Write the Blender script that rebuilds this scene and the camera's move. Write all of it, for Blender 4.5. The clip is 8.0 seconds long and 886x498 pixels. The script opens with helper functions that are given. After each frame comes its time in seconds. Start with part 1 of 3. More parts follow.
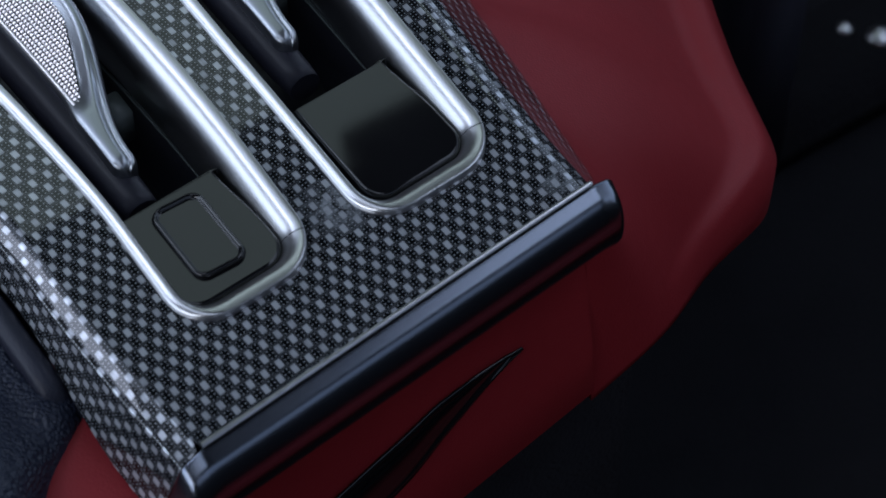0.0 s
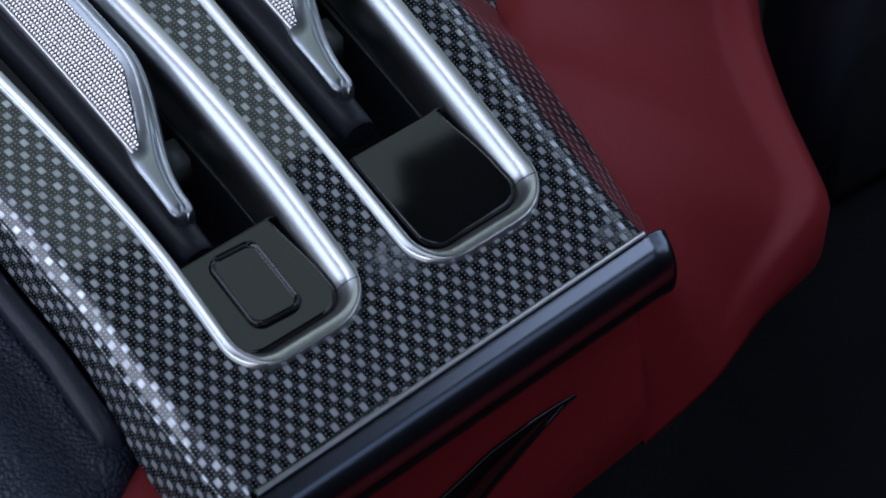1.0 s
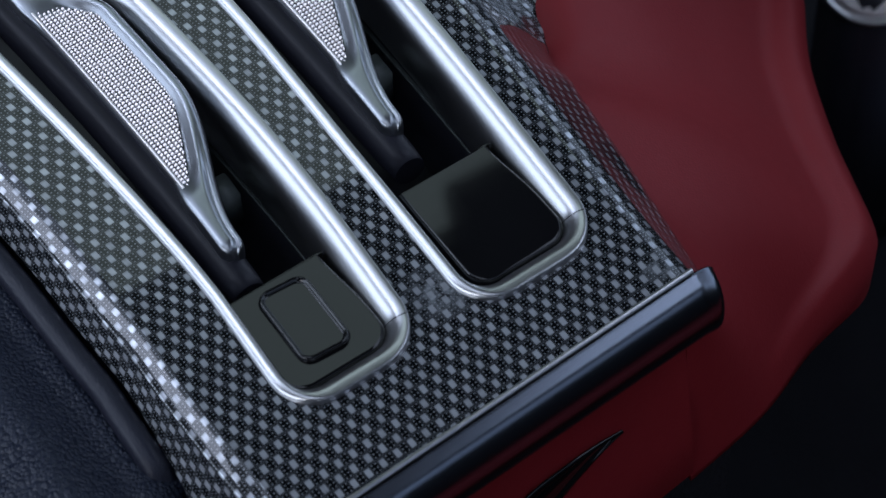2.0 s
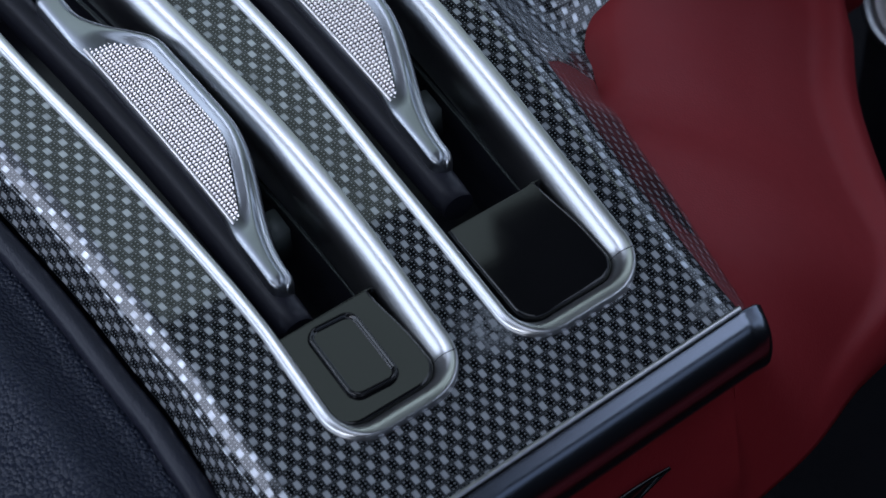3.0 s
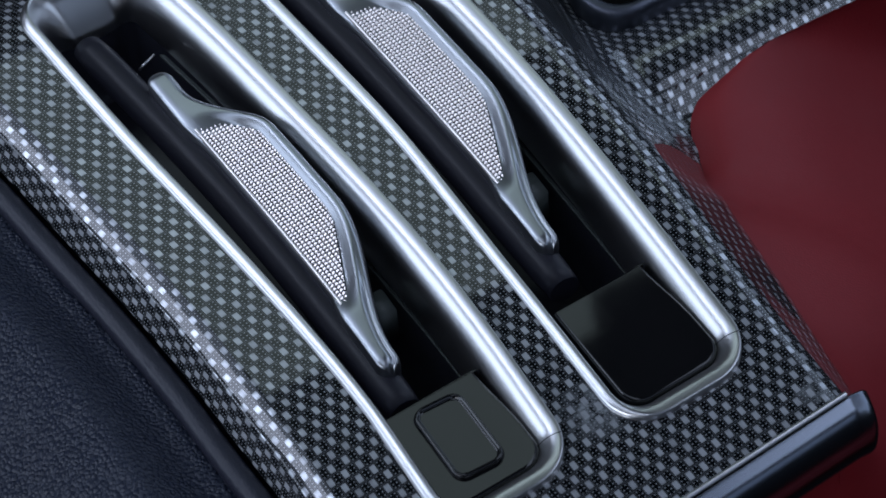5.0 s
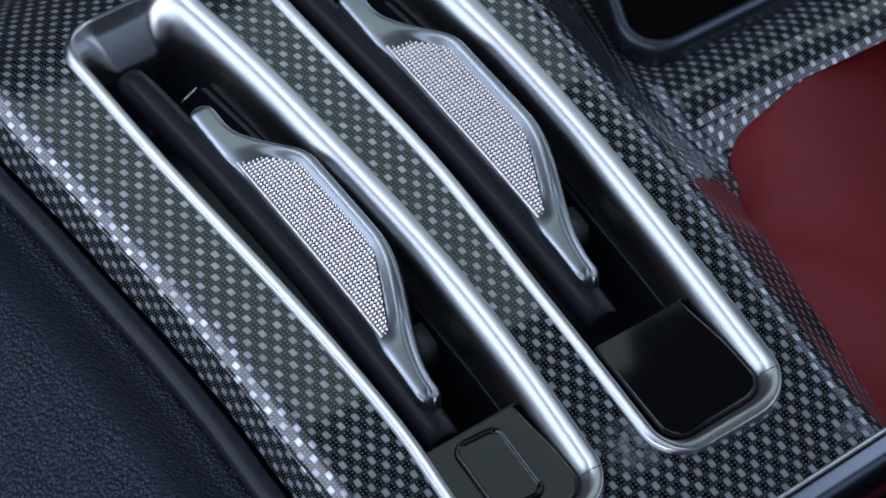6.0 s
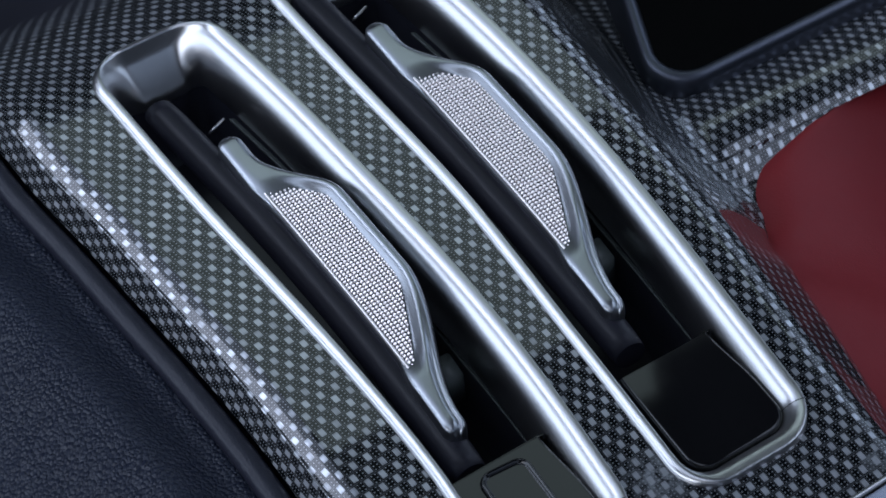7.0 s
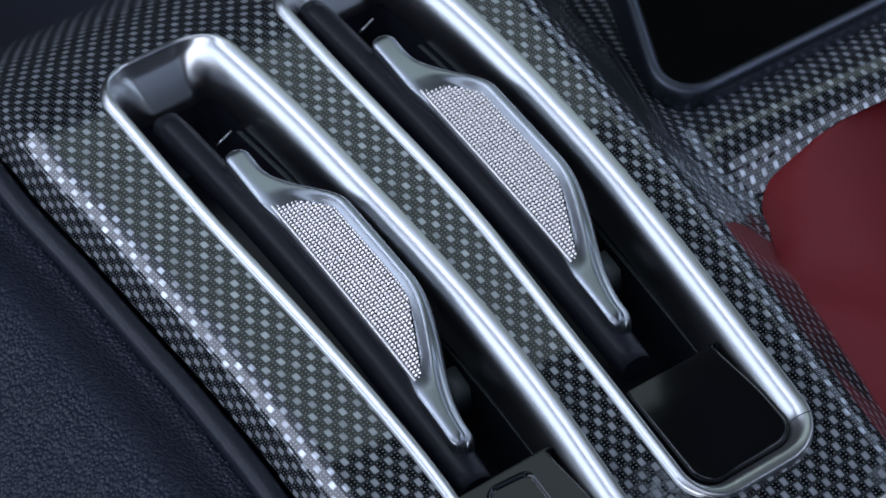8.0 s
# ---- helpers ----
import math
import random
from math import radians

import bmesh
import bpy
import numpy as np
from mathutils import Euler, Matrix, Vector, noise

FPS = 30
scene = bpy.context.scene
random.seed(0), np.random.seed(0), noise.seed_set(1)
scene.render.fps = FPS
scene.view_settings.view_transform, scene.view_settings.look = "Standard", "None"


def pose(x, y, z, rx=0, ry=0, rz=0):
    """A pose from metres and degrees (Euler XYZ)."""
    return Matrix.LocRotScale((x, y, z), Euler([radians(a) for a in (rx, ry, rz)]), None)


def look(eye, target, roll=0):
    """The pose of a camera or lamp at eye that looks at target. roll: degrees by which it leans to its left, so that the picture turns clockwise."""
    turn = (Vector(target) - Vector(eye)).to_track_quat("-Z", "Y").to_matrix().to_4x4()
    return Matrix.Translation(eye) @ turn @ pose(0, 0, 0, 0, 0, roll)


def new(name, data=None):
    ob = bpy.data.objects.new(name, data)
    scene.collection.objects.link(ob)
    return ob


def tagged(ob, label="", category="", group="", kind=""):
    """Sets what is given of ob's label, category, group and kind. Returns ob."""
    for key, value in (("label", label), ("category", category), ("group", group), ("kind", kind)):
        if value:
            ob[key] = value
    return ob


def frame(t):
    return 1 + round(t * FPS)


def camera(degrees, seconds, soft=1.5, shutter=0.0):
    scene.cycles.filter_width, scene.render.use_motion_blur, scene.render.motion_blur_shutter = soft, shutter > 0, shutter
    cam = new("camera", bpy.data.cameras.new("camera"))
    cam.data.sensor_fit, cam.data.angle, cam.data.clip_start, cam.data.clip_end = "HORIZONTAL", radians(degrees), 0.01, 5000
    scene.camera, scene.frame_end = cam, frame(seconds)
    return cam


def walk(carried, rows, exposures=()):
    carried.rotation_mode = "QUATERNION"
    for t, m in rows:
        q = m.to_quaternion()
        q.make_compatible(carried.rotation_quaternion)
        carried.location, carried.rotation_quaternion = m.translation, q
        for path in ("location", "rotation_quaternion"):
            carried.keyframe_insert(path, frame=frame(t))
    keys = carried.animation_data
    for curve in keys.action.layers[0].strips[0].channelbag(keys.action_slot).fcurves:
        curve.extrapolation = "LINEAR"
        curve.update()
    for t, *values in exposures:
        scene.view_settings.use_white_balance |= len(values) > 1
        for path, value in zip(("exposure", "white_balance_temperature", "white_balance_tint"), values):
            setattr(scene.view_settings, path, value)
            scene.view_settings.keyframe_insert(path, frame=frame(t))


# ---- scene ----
cam = camera(20.0, 8.0)
walk(cam, [
    (0.0, pose(-0.1302, -0.3299, 0.4653, 36.00, -0.00, -33.80)),
    (0.5, pose(-0.1292, -0.3288, 0.4694, 36.16, 0.40, -33.36)),
    (1.0, pose(-0.1282, -0.3272, 0.4736, 36.38, 0.85, -32.85)),
    (1.5, pose(-0.1278, -0.3264, 0.4762, 36.60, 1.22, -32.44)),
    (3.0, pose(-0.1277, -0.3249, 0.4817, 37.45, 2.26, -31.20)),
    (3.5, pose(-0.1280, -0.3244, 0.4832, 37.80, 2.59, -30.78)),
    (4.0, pose(-0.1283, -0.3239, 0.4849, 38.24, 2.97, -30.30)),
    (4.5, pose(-0.1290, -0.3238, 0.4861, 38.70, 3.32, -29.84)),
    (6.0, pose(-0.1316, -0.3242, 0.4883, 39.95, 4.10, -28.73)),
    (6.5, pose(-0.1320, -0.3242, 0.4904, 40.25, 4.26, -28.49)),
    (7.0, pose(-0.1323, -0.3239, 0.4918, 40.50, 4.40, -28.29)),
    (7.5, pose(-0.1324, -0.3237, 0.4932, 40.62, 4.45, -28.20)),
    (8.0, pose(-0.1322, -0.3233, 0.4938, 40.65, 4.47, -28.18)),
])
cam.data.dof.use_dof = True
cam.data.dof.focus_distance = 0.640
cam.data.dof.aperture_fstop = 26.0

# ---- world and light ----
world = bpy.data.worlds.new("sky")
scene.world = world
world.use_nodes = True
wn = world.node_tree
sky = wn.nodes.new("ShaderNodeTexSky")
sky.sky_type, sky.sun_disc = "NISHITA", False
sky.sun_elevation, sky.sun_rotation = radians(38), radians(250)
wn.links.new(sky.outputs[0], wn.nodes["Background"].inputs[0])
wn.nodes["Background"].inputs[1].default_value = 0.10


def daylight_lamp(name, eye, target, wide, high, power, color):
    data = bpy.data.lights.new(name, "AREA")
    data.shape, data.size, data.size_y, data.energy, data.color = "RECTANGLE", wide, high, power, color
    ob = new(name, data)
    ob.matrix_world = look(eye, target)
    return tagged(ob, "unseen area lamp standing in for soft daylight", "light", kind="structure")


# unseen lamps stand in for daylight; the roof ones are added to set highlights
daylight_lamp("roof_edge_light", (-0.60, 0.82, 0.80), (-0.60, 0.821, 0.0), 0.22, 0.76, 2.35, (0.80, 0.90, 1.15))
daylight_lamp("roof_light", (-0.315, 0.35, 0.80), (-0.315, 0.351, 0.0), 0.35, 1.7, 1.40, (0.80, 0.92, 1.13))
daylight_lamp("roof_mid_light", (0.65, -0.125, 0.80), (0.65, -0.124, 0.0), 0.50, 0.75, 1.6, (0.78, 0.90, 1.16))
daylight_lamp("roof_front_light", (0.40, 0.7575, 0.80), (0.40, 0.7576, 0.0), 1.0, 0.385, 0.84, (0.82, 1.0, 0.93))
daylight_lamp("side_light_left", (-1.06, 0.30, 0.44), (0, 0.30, 0.44), 1.9, 0.52, 6.2, (0.79, 0.91, 1.15))
daylight_lamp("side_light_right", (1.06, 0.30, 0.44), (0, 0.30, 0.44), 1.9, 0.52, 1.8, (0.79, 0.91, 1.15))
daylight_lamp("rear_light", (0.15, -0.98, 0.80), (0.15, -0.979, 0.0), 1.5, 0.5, 0.65, (0.79, 0.91, 1.15))


# ---- materials ----
def material(name, color, rough=0.5, metal=0.0, coat=0.0, coat_rough=0.03, spec=0.5):
    m = bpy.data.materials.new(name)
    m.use_nodes = True
    b = m.node_tree.nodes["Principled BSDF"]
    b.inputs["Base Color"].default_value = (*color, 1)
    b.inputs["Roughness"].default_value = rough
    b.inputs["Metallic"].default_value = metal
    b.inputs["Coat Weight"].default_value = coat
    b.inputs["Coat Roughness"].default_value = coat_rough
    b.inputs["Specular IOR Level"].default_value = spec
    return m


def node(m, kind, **inputs):
    n = m.node_tree.nodes.new(kind)
    for key, value in inputs.items():
        n.inputs[key.replace("_", " ")].default_value = value
    return n


def wire(m, a, b):
    m.node_tree.links.new(a, b)


def shader(m):
    return m.node_tree.nodes["Principled BSDF"]


def math_node(m, op, a, b=None):
    n = m.node_tree.nodes.new("ShaderNodeMath")
    n.operation = op
    for i, v in enumerate((a, b)):
        if v is None:
            continue
        if isinstance(v, (int, float)):
            n.inputs[i].default_value = v
        else:
            wire(m, v, n.inputs[i])
    return n.outputs[0]


def mottled(m, dark, light, scale, rough=(0.3, 0.5), bump=0.0, bump_scale=2000.0, distance=0.0002):
    """Two scales of variation: broad tone, and fine grain in the relief."""
    pos = node(m, "ShaderNodeTexCoord").outputs["Object"]
    big = node(m, "ShaderNodeTexNoise", Scale=scale, Detail=4.0)
    wire(m, pos, big.inputs["Vector"])
    mix = node(m, "ShaderNodeMix")
    mix.data_type = "RGBA"
    mix.inputs["A"].default_value, mix.inputs["B"].default_value = (*dark, 1), (*light, 1)
    wire(m, big.outputs["Fac"], mix.inputs["Factor"])
    wire(m, mix.outputs["Result"], shader(m).inputs["Base Color"])
    r = node(m, "ShaderNodeMapRange", To_Min=rough[0], To_Max=rough[1])
    fine = node(m, "ShaderNodeTexNoise", Scale=scale * 9, Detail=3.0)
    wire(m, pos, fine.inputs["Vector"])
    wire(m, fine.outputs["Fac"], r.inputs["Value"])
    wire(m, r.outputs["Result"], shader(m).inputs["Roughness"])
    if bump:
        grain = node(m, "ShaderNodeTexNoise", Scale=bump_scale, Detail=2.0)
        wire(m, pos, grain.inputs["Vector"])
        bm_node = node(m, "ShaderNodeBump", Strength=bump, Distance=distance)
        wire(m, grain.outputs["Fac"], bm_node.inputs["Height"])
        wire(m, bm_node.outputs["Normal"], shader(m).inputs["Normal"])
    return m


def leather(name, dark, light, rough, cell=900.0, strength=0.5, distance=0.0002):
    """Pebbled hide: cells of about a millimetre with creases between them."""
    m = mottled(material(name, light, 0.45, spec=0.35), dark, light, 25.0, rough)
    pos = node(m, "ShaderNodeTexCoord").outputs["Object"]
    warp = node(m, "ShaderNodeTexNoise", Scale=cell * 0.6, Detail=2.0)
    wire(m, pos, warp.inputs["Vector"])
    push = node(m, "ShaderNodeVectorMath")
    push.operation = "MULTIPLY_ADD"
    push.inputs[1].default_value = (0.0009, 0.0009, 0.0009)
    wire(m, warp.outputs["Color"], push.inputs[0])
    wire(m, pos, push.inputs[2])
    cells = node(m, "ShaderNodeTexVoronoi", Scale=cell)
    wire(m, push.outputs[0], cells.inputs["Vector"])
    b = node(m, "ShaderNodeBump", Strength=strength, Distance=distance)
    b.invert = True
    wire(m, cells.outputs["Distance"], b.inputs["Height"])
    wire(m, b.outputs["Normal"], shader(m).inputs["Normal"])
    return m


WEAVE_U, WEAVE_V = 0.00206, 0.00323


def carbon_weave():
    """Woven carbon under clear lacquer: light tows on a checkered grid, dark ones between with fine specks of resin."""
    m = material("carbon_weave", (0.02, 0.022, 0.026), 0.45, 0.0, 1.0, 0.02, 0.15)
    uv = node(m, "ShaderNodeUVMap").outputs["UV"]
    sep = node(m, "ShaderNodeSeparateXYZ")
    wire(m, uv, sep.inputs[0])
    # the cloth lies square to the skewed near edge
    along = math_node(m, "ADD", sep.outputs["X"], math_node(m, "MULTIPLY", sep.outputs["Y"], 0.047))
    across = math_node(m, "SUBTRACT", sep.outputs["Y"], math_node(m, "MULTIPLY", sep.outputs["X"], 0.13))
    u = math_node(m, "ADD", math_node(m, "DIVIDE", along, WEAVE_U), -0.233)
    v = math_node(m, "ADD", math_node(m, "DIVIDE", across, WEAVE_V), -0.084)
    fu, fv = math_node(m, "FRACT", u), math_node(m, "FRACT", v)
    odd = math_node(m, "FLOORED_MODULO", math_node(m, "ADD", math_node(m, "FLOOR", u), math_node(m, "FLOOR", v)), 2.0)
    du = math_node(m, "ABSOLUTE", math_node(m, "SUBTRACT", fu, 0.5))
    dv = math_node(m, "ABSOLUTE", math_node(m, "SUBTRACT", fv, 0.5))
    edge_u = node(m, "ShaderNodeMapRange", From_Min=0.375, From_Max=0.325)
    wire(m, du, edge_u.inputs["Value"])
    edge_v = node(m, "ShaderNodeMapRange", From_Min=0.40, From_Max=0.355)
    wire(m, dv, edge_v.inputs["Value"])
    crown = math_node(m, "SUBTRACT", 1.12, math_node(m, "MULTIPLY", math_node(m, "MULTIPLY", dv, dv), 4.5))
    tow = math_node(m, "MULTIPLY", math_node(m, "MULTIPLY", math_node(m, "MULTIPLY", edge_u.outputs[0], edge_v.outputs[0]), crown), odd)
    # specks on a grid three times finer
    su = math_node(m, "SUBTRACT", math_node(m, "FRACT", math_node(m, "MULTIPLY", u, 2.0)), 0.5)
    sv = math_node(m, "SUBTRACT", math_node(m, "FRACT", math_node(m, "MULTIPLY", v, 3.0)), 0.5)
    rad = math_node(m, "SQRT", math_node(m, "ADD", math_node(m, "MULTIPLY", su, su), math_node(m, "MULTIPLY", sv, sv)))
    speck = node(m, "ShaderNodeMapRange", From_Min=0.22, From_Max=0.15)
    wire(m, rad, speck.inputs["Value"])
    specks = math_node(m, "MULTIPLY", math_node(m, "SUBTRACT", 1.0, odd), speck.outputs[0])
    seam = node(m, "ShaderNodeMapRange", From_Min=0.44, From_Max=0.49)
    wire(m, math_node(m, "MAXIMUM", du, dv), seam.inputs["Value"])
    # fibres along each tow
    comb = node(m, "ShaderNodeCombineXYZ")
    wire(m, math_node(m, "MULTIPLY", u, 9.0), comb.inputs[0])
    wire(m, math_node(m, "MULTIPLY", v, 0.6), comb.inputs[1])
    fibre = node(m, "ShaderNodeTexNoise", Scale=1.0, Detail=2.0)
    wire(m, comb.outputs[0], fibre.inputs["Vector"])
    cell = node(m, "ShaderNodeTexWhiteNoise")
    cell.noise_dimensions = "2D"
    fl = node(m, "ShaderNodeVectorMath")
    fl.operation = "FLOOR"
    cc = node(m, "ShaderNodeCombineXYZ")
    wire(m, u, cc.inputs[0])
    wire(m, v, cc.inputs[1])
    wire(m, cc.outputs[0], fl.inputs[0])
    wire(m, fl.outputs[0], cell.inputs["Vector"])
    tone = math_node(m, "ADD", math_node(m, "MULTIPLY", fibre.outputs["Fac"], 0.9), math_node(m, "MULTIPLY", cell.outputs["Value"], 0.35))
    strength = math_node(m, "ADD", math_node(m, "MULTIPLY", tow, tone), math_node(m, "ADD", math_node(m, "MULTIPLY", specks, 0.34), math_node(m, "MULTIPLY", seam.outputs[0], 0.09)))
    mix = node(m, "ShaderNodeMix")
    mix.data_type = "RGBA"
    mix.inputs["A"].default_value, mix.inputs["B"].default_value = (0.003, 0.004, 0.0055, 1), (0.70, 0.73, 0.78, 1)
    wire(m, strength, mix.inputs["Factor"])
    # wiped smears of pale dust between the slots and by the metal bar
    far = node(m, "ShaderNodeVectorMath")
    far.operation = "DISTANCE"
    far.inputs[1].default_value = (0.0445, -0.0251, 0)
    wire(m, uv, far.inputs[0])
    spot = node(m, "ShaderNodeMapRange", From_Min=0.0095, From_Max=0.0)
    wire(m, far.outputs["Value"], spot.inputs["Value"])
    wisps = node(m, "ShaderNodeTexNoise", Scale=420.0, Detail=5.0, Roughness=0.65)
    wire(m, uv, wisps.inputs["Vector"])
    cover = node(m, "ShaderNodeMapRange", From_Min=0.38, From_Max=0.66)
    wire(m, wisps.outputs["Fac"], cover.inputs["Value"])
    near_bar = node(m, "ShaderNodeVectorMath")
    near_bar.operation = "DISTANCE"
    near_bar.inputs[1].default_value = (0.0905, -0.0480, 0)
    wire(m, uv, near_bar.inputs[0])
    spot_bar = node(m, "ShaderNodeMapRange", From_Min=0.0042, From_Max=0.0)
    wire(m, near_bar.outputs["Value"], spot_bar.inputs["Value"])
    marks = math_node(m, "MAXIMUM", spot.outputs[0], spot_bar.outputs[0])
    smear = math_node(m, "MULTIPLY", math_node(m, "MULTIPLY", marks, cover.outputs[0]), 0.8)
    dusty = node(m, "ShaderNodeMix")
    dusty.data_type = "RGBA"
    dusty.inputs["B"].default_value = (0.42, 0.45, 0.48, 1)
    wire(m, smear, dusty.inputs["Factor"])
    wire(m, mix.outputs["Result"], dusty.inputs["A"])
    wire(m, dusty.outputs["Result"], shader(m).inputs["Base Color"])
    # the fibres shine like dull metal under the lacquer
    wire(m, math_node(m, "MULTIPLY", math_node(m, "MINIMUM", strength, 1.0), 0.62), shader(m).inputs["Metallic"])
    shader(m).inputs["Roughness"].default_value = 0.25
    return m


CARBON = carbon_weave()
CHROME = mottled(material("satin_chrome", (0.6, 0.62, 0.65), 0.2, 1.0), (0.60, 0.60, 0.61), (0.67, 0.67, 0.68), 60.0, (0.27, 0.31))
PADDLE_METAL = mottled(material("brushed_alloy", (0.36, 0.38, 0.41), 0.28, 1.0), (0.40, 0.42, 0.45), (0.46, 0.48, 0.51), 80.0, (0.29, 0.33))
GRIP_METAL = mottled(material("grip_alloy", (0.9, 0.88, 0.9), 0.4, 1.0), (0.94, 0.87, 0.85), (0.99, 0.92, 0.90), 200.0, (0.36, 0.42))
GRIP_GAP = mottled(material("grip_gap", (0.012, 0.012, 0.015), 0.6), (0.01, 0.01, 0.012), (0.015, 0.015, 0.018), 300.0, (0.5, 0.7))
PANE_BLACK = mottled(material("pane_black", (0.002, 0.002, 0.002), 0.3, spec=0.02), (0.0020, 0.0020, 0.0022), (0.0032, 0.0032, 0.0035), 30.0, (0.25, 0.35))
BLACK_GLOSS = mottled(material("piano_black", (0.006, 0.006, 0.007), 0.05), (0.005, 0.005, 0.006), (0.008, 0.008, 0.009), 40.0, (0.035, 0.06))
BLACK_PLASTIC = mottled(material("black_plastic", (0.012, 0.012, 0.014), 0.4), (0.026, 0.027, 0.038), (0.036, 0.037, 0.050), 60.0, (0.30, 0.40), 0.10, 3000.0)
ROLLER = mottled(material("satin_black_roller", (0.012, 0.012, 0.018), 0.4, spec=0.3), (0.014, 0.014, 0.021), (0.019, 0.019, 0.028), 60.0, (0.36, 0.46), 0.1, 4000.0)
BRACKET = mottled(material("bracket_plastic", (0.05, 0.06, 0.06), 0.4), (0.075, 0.09, 0.088), (0.10, 0.115, 0.11), 60.0, (0.35, 0.5))
RIM_SILVER = mottled(material("rim_silver", (0.17, 0.18, 0.22), 0.4, 1.0), (0.10, 0.11, 0.14), (0.13, 0.14, 0.17), 30.0, (0.38, 0.45))
DARK_METAL = mottled(material("dark_anodised", (0.18, 0.20, 0.24), 0.38, 1.0), (0.16, 0.18, 0.22), (0.20, 0.22, 0.26), 30.0, (0.20, 0.25))
NAVY_LEATHER = leather("navy_leather", (0.014, 0.018, 0.033), (0.020, 0.026, 0.046), (0.30, 0.38), 900.0, 1.0, 0.0006)
NAVY_SMOOTH = leather("navy_smooth_leather", (0.016, 0.018, 0.030), (0.022, 0.024, 0.038), (0.34, 0.42), 1600.0, 0.35, 0.0002)
RED_LEATHER = leather("red_leather", (0.25, 0.017, 0.022), (0.31, 0.022, 0.028), (0.5, 0.62), 1400.0, 0.25)
CARPET = mottled(material("black_carpet", (0.005, 0.005, 0.005), 0.9, spec=0.1), (0.010, 0.010, 0.012), (0.018, 0.018, 0.021), 40.0, (0.85, 0.95), 0.6, 600.0, 0.002)
LINING = mottled(material("dark_headlining", (0.03, 0.03, 0.034), 0.9), (0.024, 0.024, 0.027), (0.036, 0.036, 0.04), 12.0, (0.85, 0.95), 0.3, 900.0, 0.0005)


# ---- building blocks ----
def mesh_of(name, bm, mat, smooth=True):
    data = bpy.data.meshes.new(name)
    bmesh.ops.recalc_face_normals(bm, faces=bm.faces)
    bm.to_mesh(data)
    bm.free()
    for p in data.polygons:
        p.use_smooth = smooth and len(p.vertices) < 6
    data.materials.append(mat)
    return data


def part(name, bm, mat, parent=None, label="", smooth=True):
    ob = new(name, mesh_of(name, bm, mat, smooth))
    if parent is not None:
        ob.parent = parent
    return tagged(ob, label)


def thing(name, label, category, group="", kind="", at=(0, 0, 0)):
    ob = new(name)
    ob.location = at
    ob.empty_display_size = 0.02
    return tagged(ob, label, category, group, kind)


def grid(rows, closed_u=False, closed_v=False, uvs=None):
    """A bmesh through rows of points; uvs, a second set of rows, goes into its UV map."""
    bm = bmesh.new()
    made = [[bm.verts.new(p) for p in row] for row in rows]
    layer = bm.loops.layers.uv.new("UVMap") if uvs else None
    ni, nj = len(rows), len(rows[0])
    for i in range(ni if closed_u else ni - 1):
        for j in range(nj if closed_v else nj - 1):
            ids = [(i, j), ((i + 1) % ni, j), ((i + 1) % ni, (j + 1) % nj), (i, (j + 1) % nj)]
            f = bm.faces.new([made[a][b] for a, b in ids])
            if uvs:
                for loop, (a, b) in zip(f.loops, ids):
                    loop[layer].uv = uvs[a][b]
    return bm


def cap(bm, row):
    """Close the end of a tube whose ring of points starts at vertex number row[0] and holds row[1] points."""
    bm.verts.ensure_lookup_table()
    bm.faces.new([bm.verts[row[0] + i] for i in range(row[1])])


def smoothstep(a, b, x):
    t = min(1.0, max(0.0, (x - a) / (b - a)))
    return t * t * (3 - 2 * t)


def box(x0, x1, y0, y1, z0, z1, bevel=0.0):
    bm = bmesh.new()
    bmesh.ops.create_cube(bm, size=1)
    for v in bm.verts:
        v.co = Vector(((x0 + x1) / 2 + v.co.x * (x1 - x0), (y0 + y1) / 2 + v.co.y * (y1 - y0), (z0 + z1) / 2 + v.co.z * (z1 - z0)))
    if bevel:
        bmesh.ops.bevel(bm, geom=bm.edges, offset=bevel, segments=3, affect="EDGES")
    return bm


# The console fans out and bends to one side on its way forward: s runs across it, v along it.
def bend(s, v):
    if v <= 0:
        return 0.0
    s = min(s, 0.1)
    power = 1.45 + 10.6 * s + 18 * max(0.0, s - 0.052)
    return -(0.0213 - 0.158 * min(s, 0.1)) * (v / 0.156) ** max(1.1, power)


def lay(s, v, z=0.0):
    """A point of the console; past the slots its top breaks downward."""
    past = max(0.0, v - 0.168 - 0.10 * (s + 0.01))
    return (s + bend(s, v), v, z - 0.25 * past * past / (past + 0.004) - 4.0 * max(0.0, v - 0.172) ** 2)


def curve(pts, x):
    """A smooth function through a few (place, value) pairs, level beyond both ends."""
    if x <= pts[0][0]:
        return pts[0][1]
    for i in range(len(pts) - 1):
        (x0, y0), (x1, y1) = pts[i], pts[i + 1]
        if x <= x1:
            xa, ya = pts[max(i - 1, 0)]
            xb, yb = pts[min(i + 2, len(pts) - 1)]
            d, f = x1 - x0, (x - x0) / (x1 - x0)
            m0, m1 = (y1 - ya) / (x1 - xa) * d, (yb - y0) / (xb - x0) * d
            return (2 * f ** 3 - 3 * f * f + 1) * y0 + (f ** 3 - 2 * f * f + f) * m0 + (3 * f * f - 2 * f ** 3) * y1 + (f ** 3 - f * f) * m1
    return pts[-1][1]


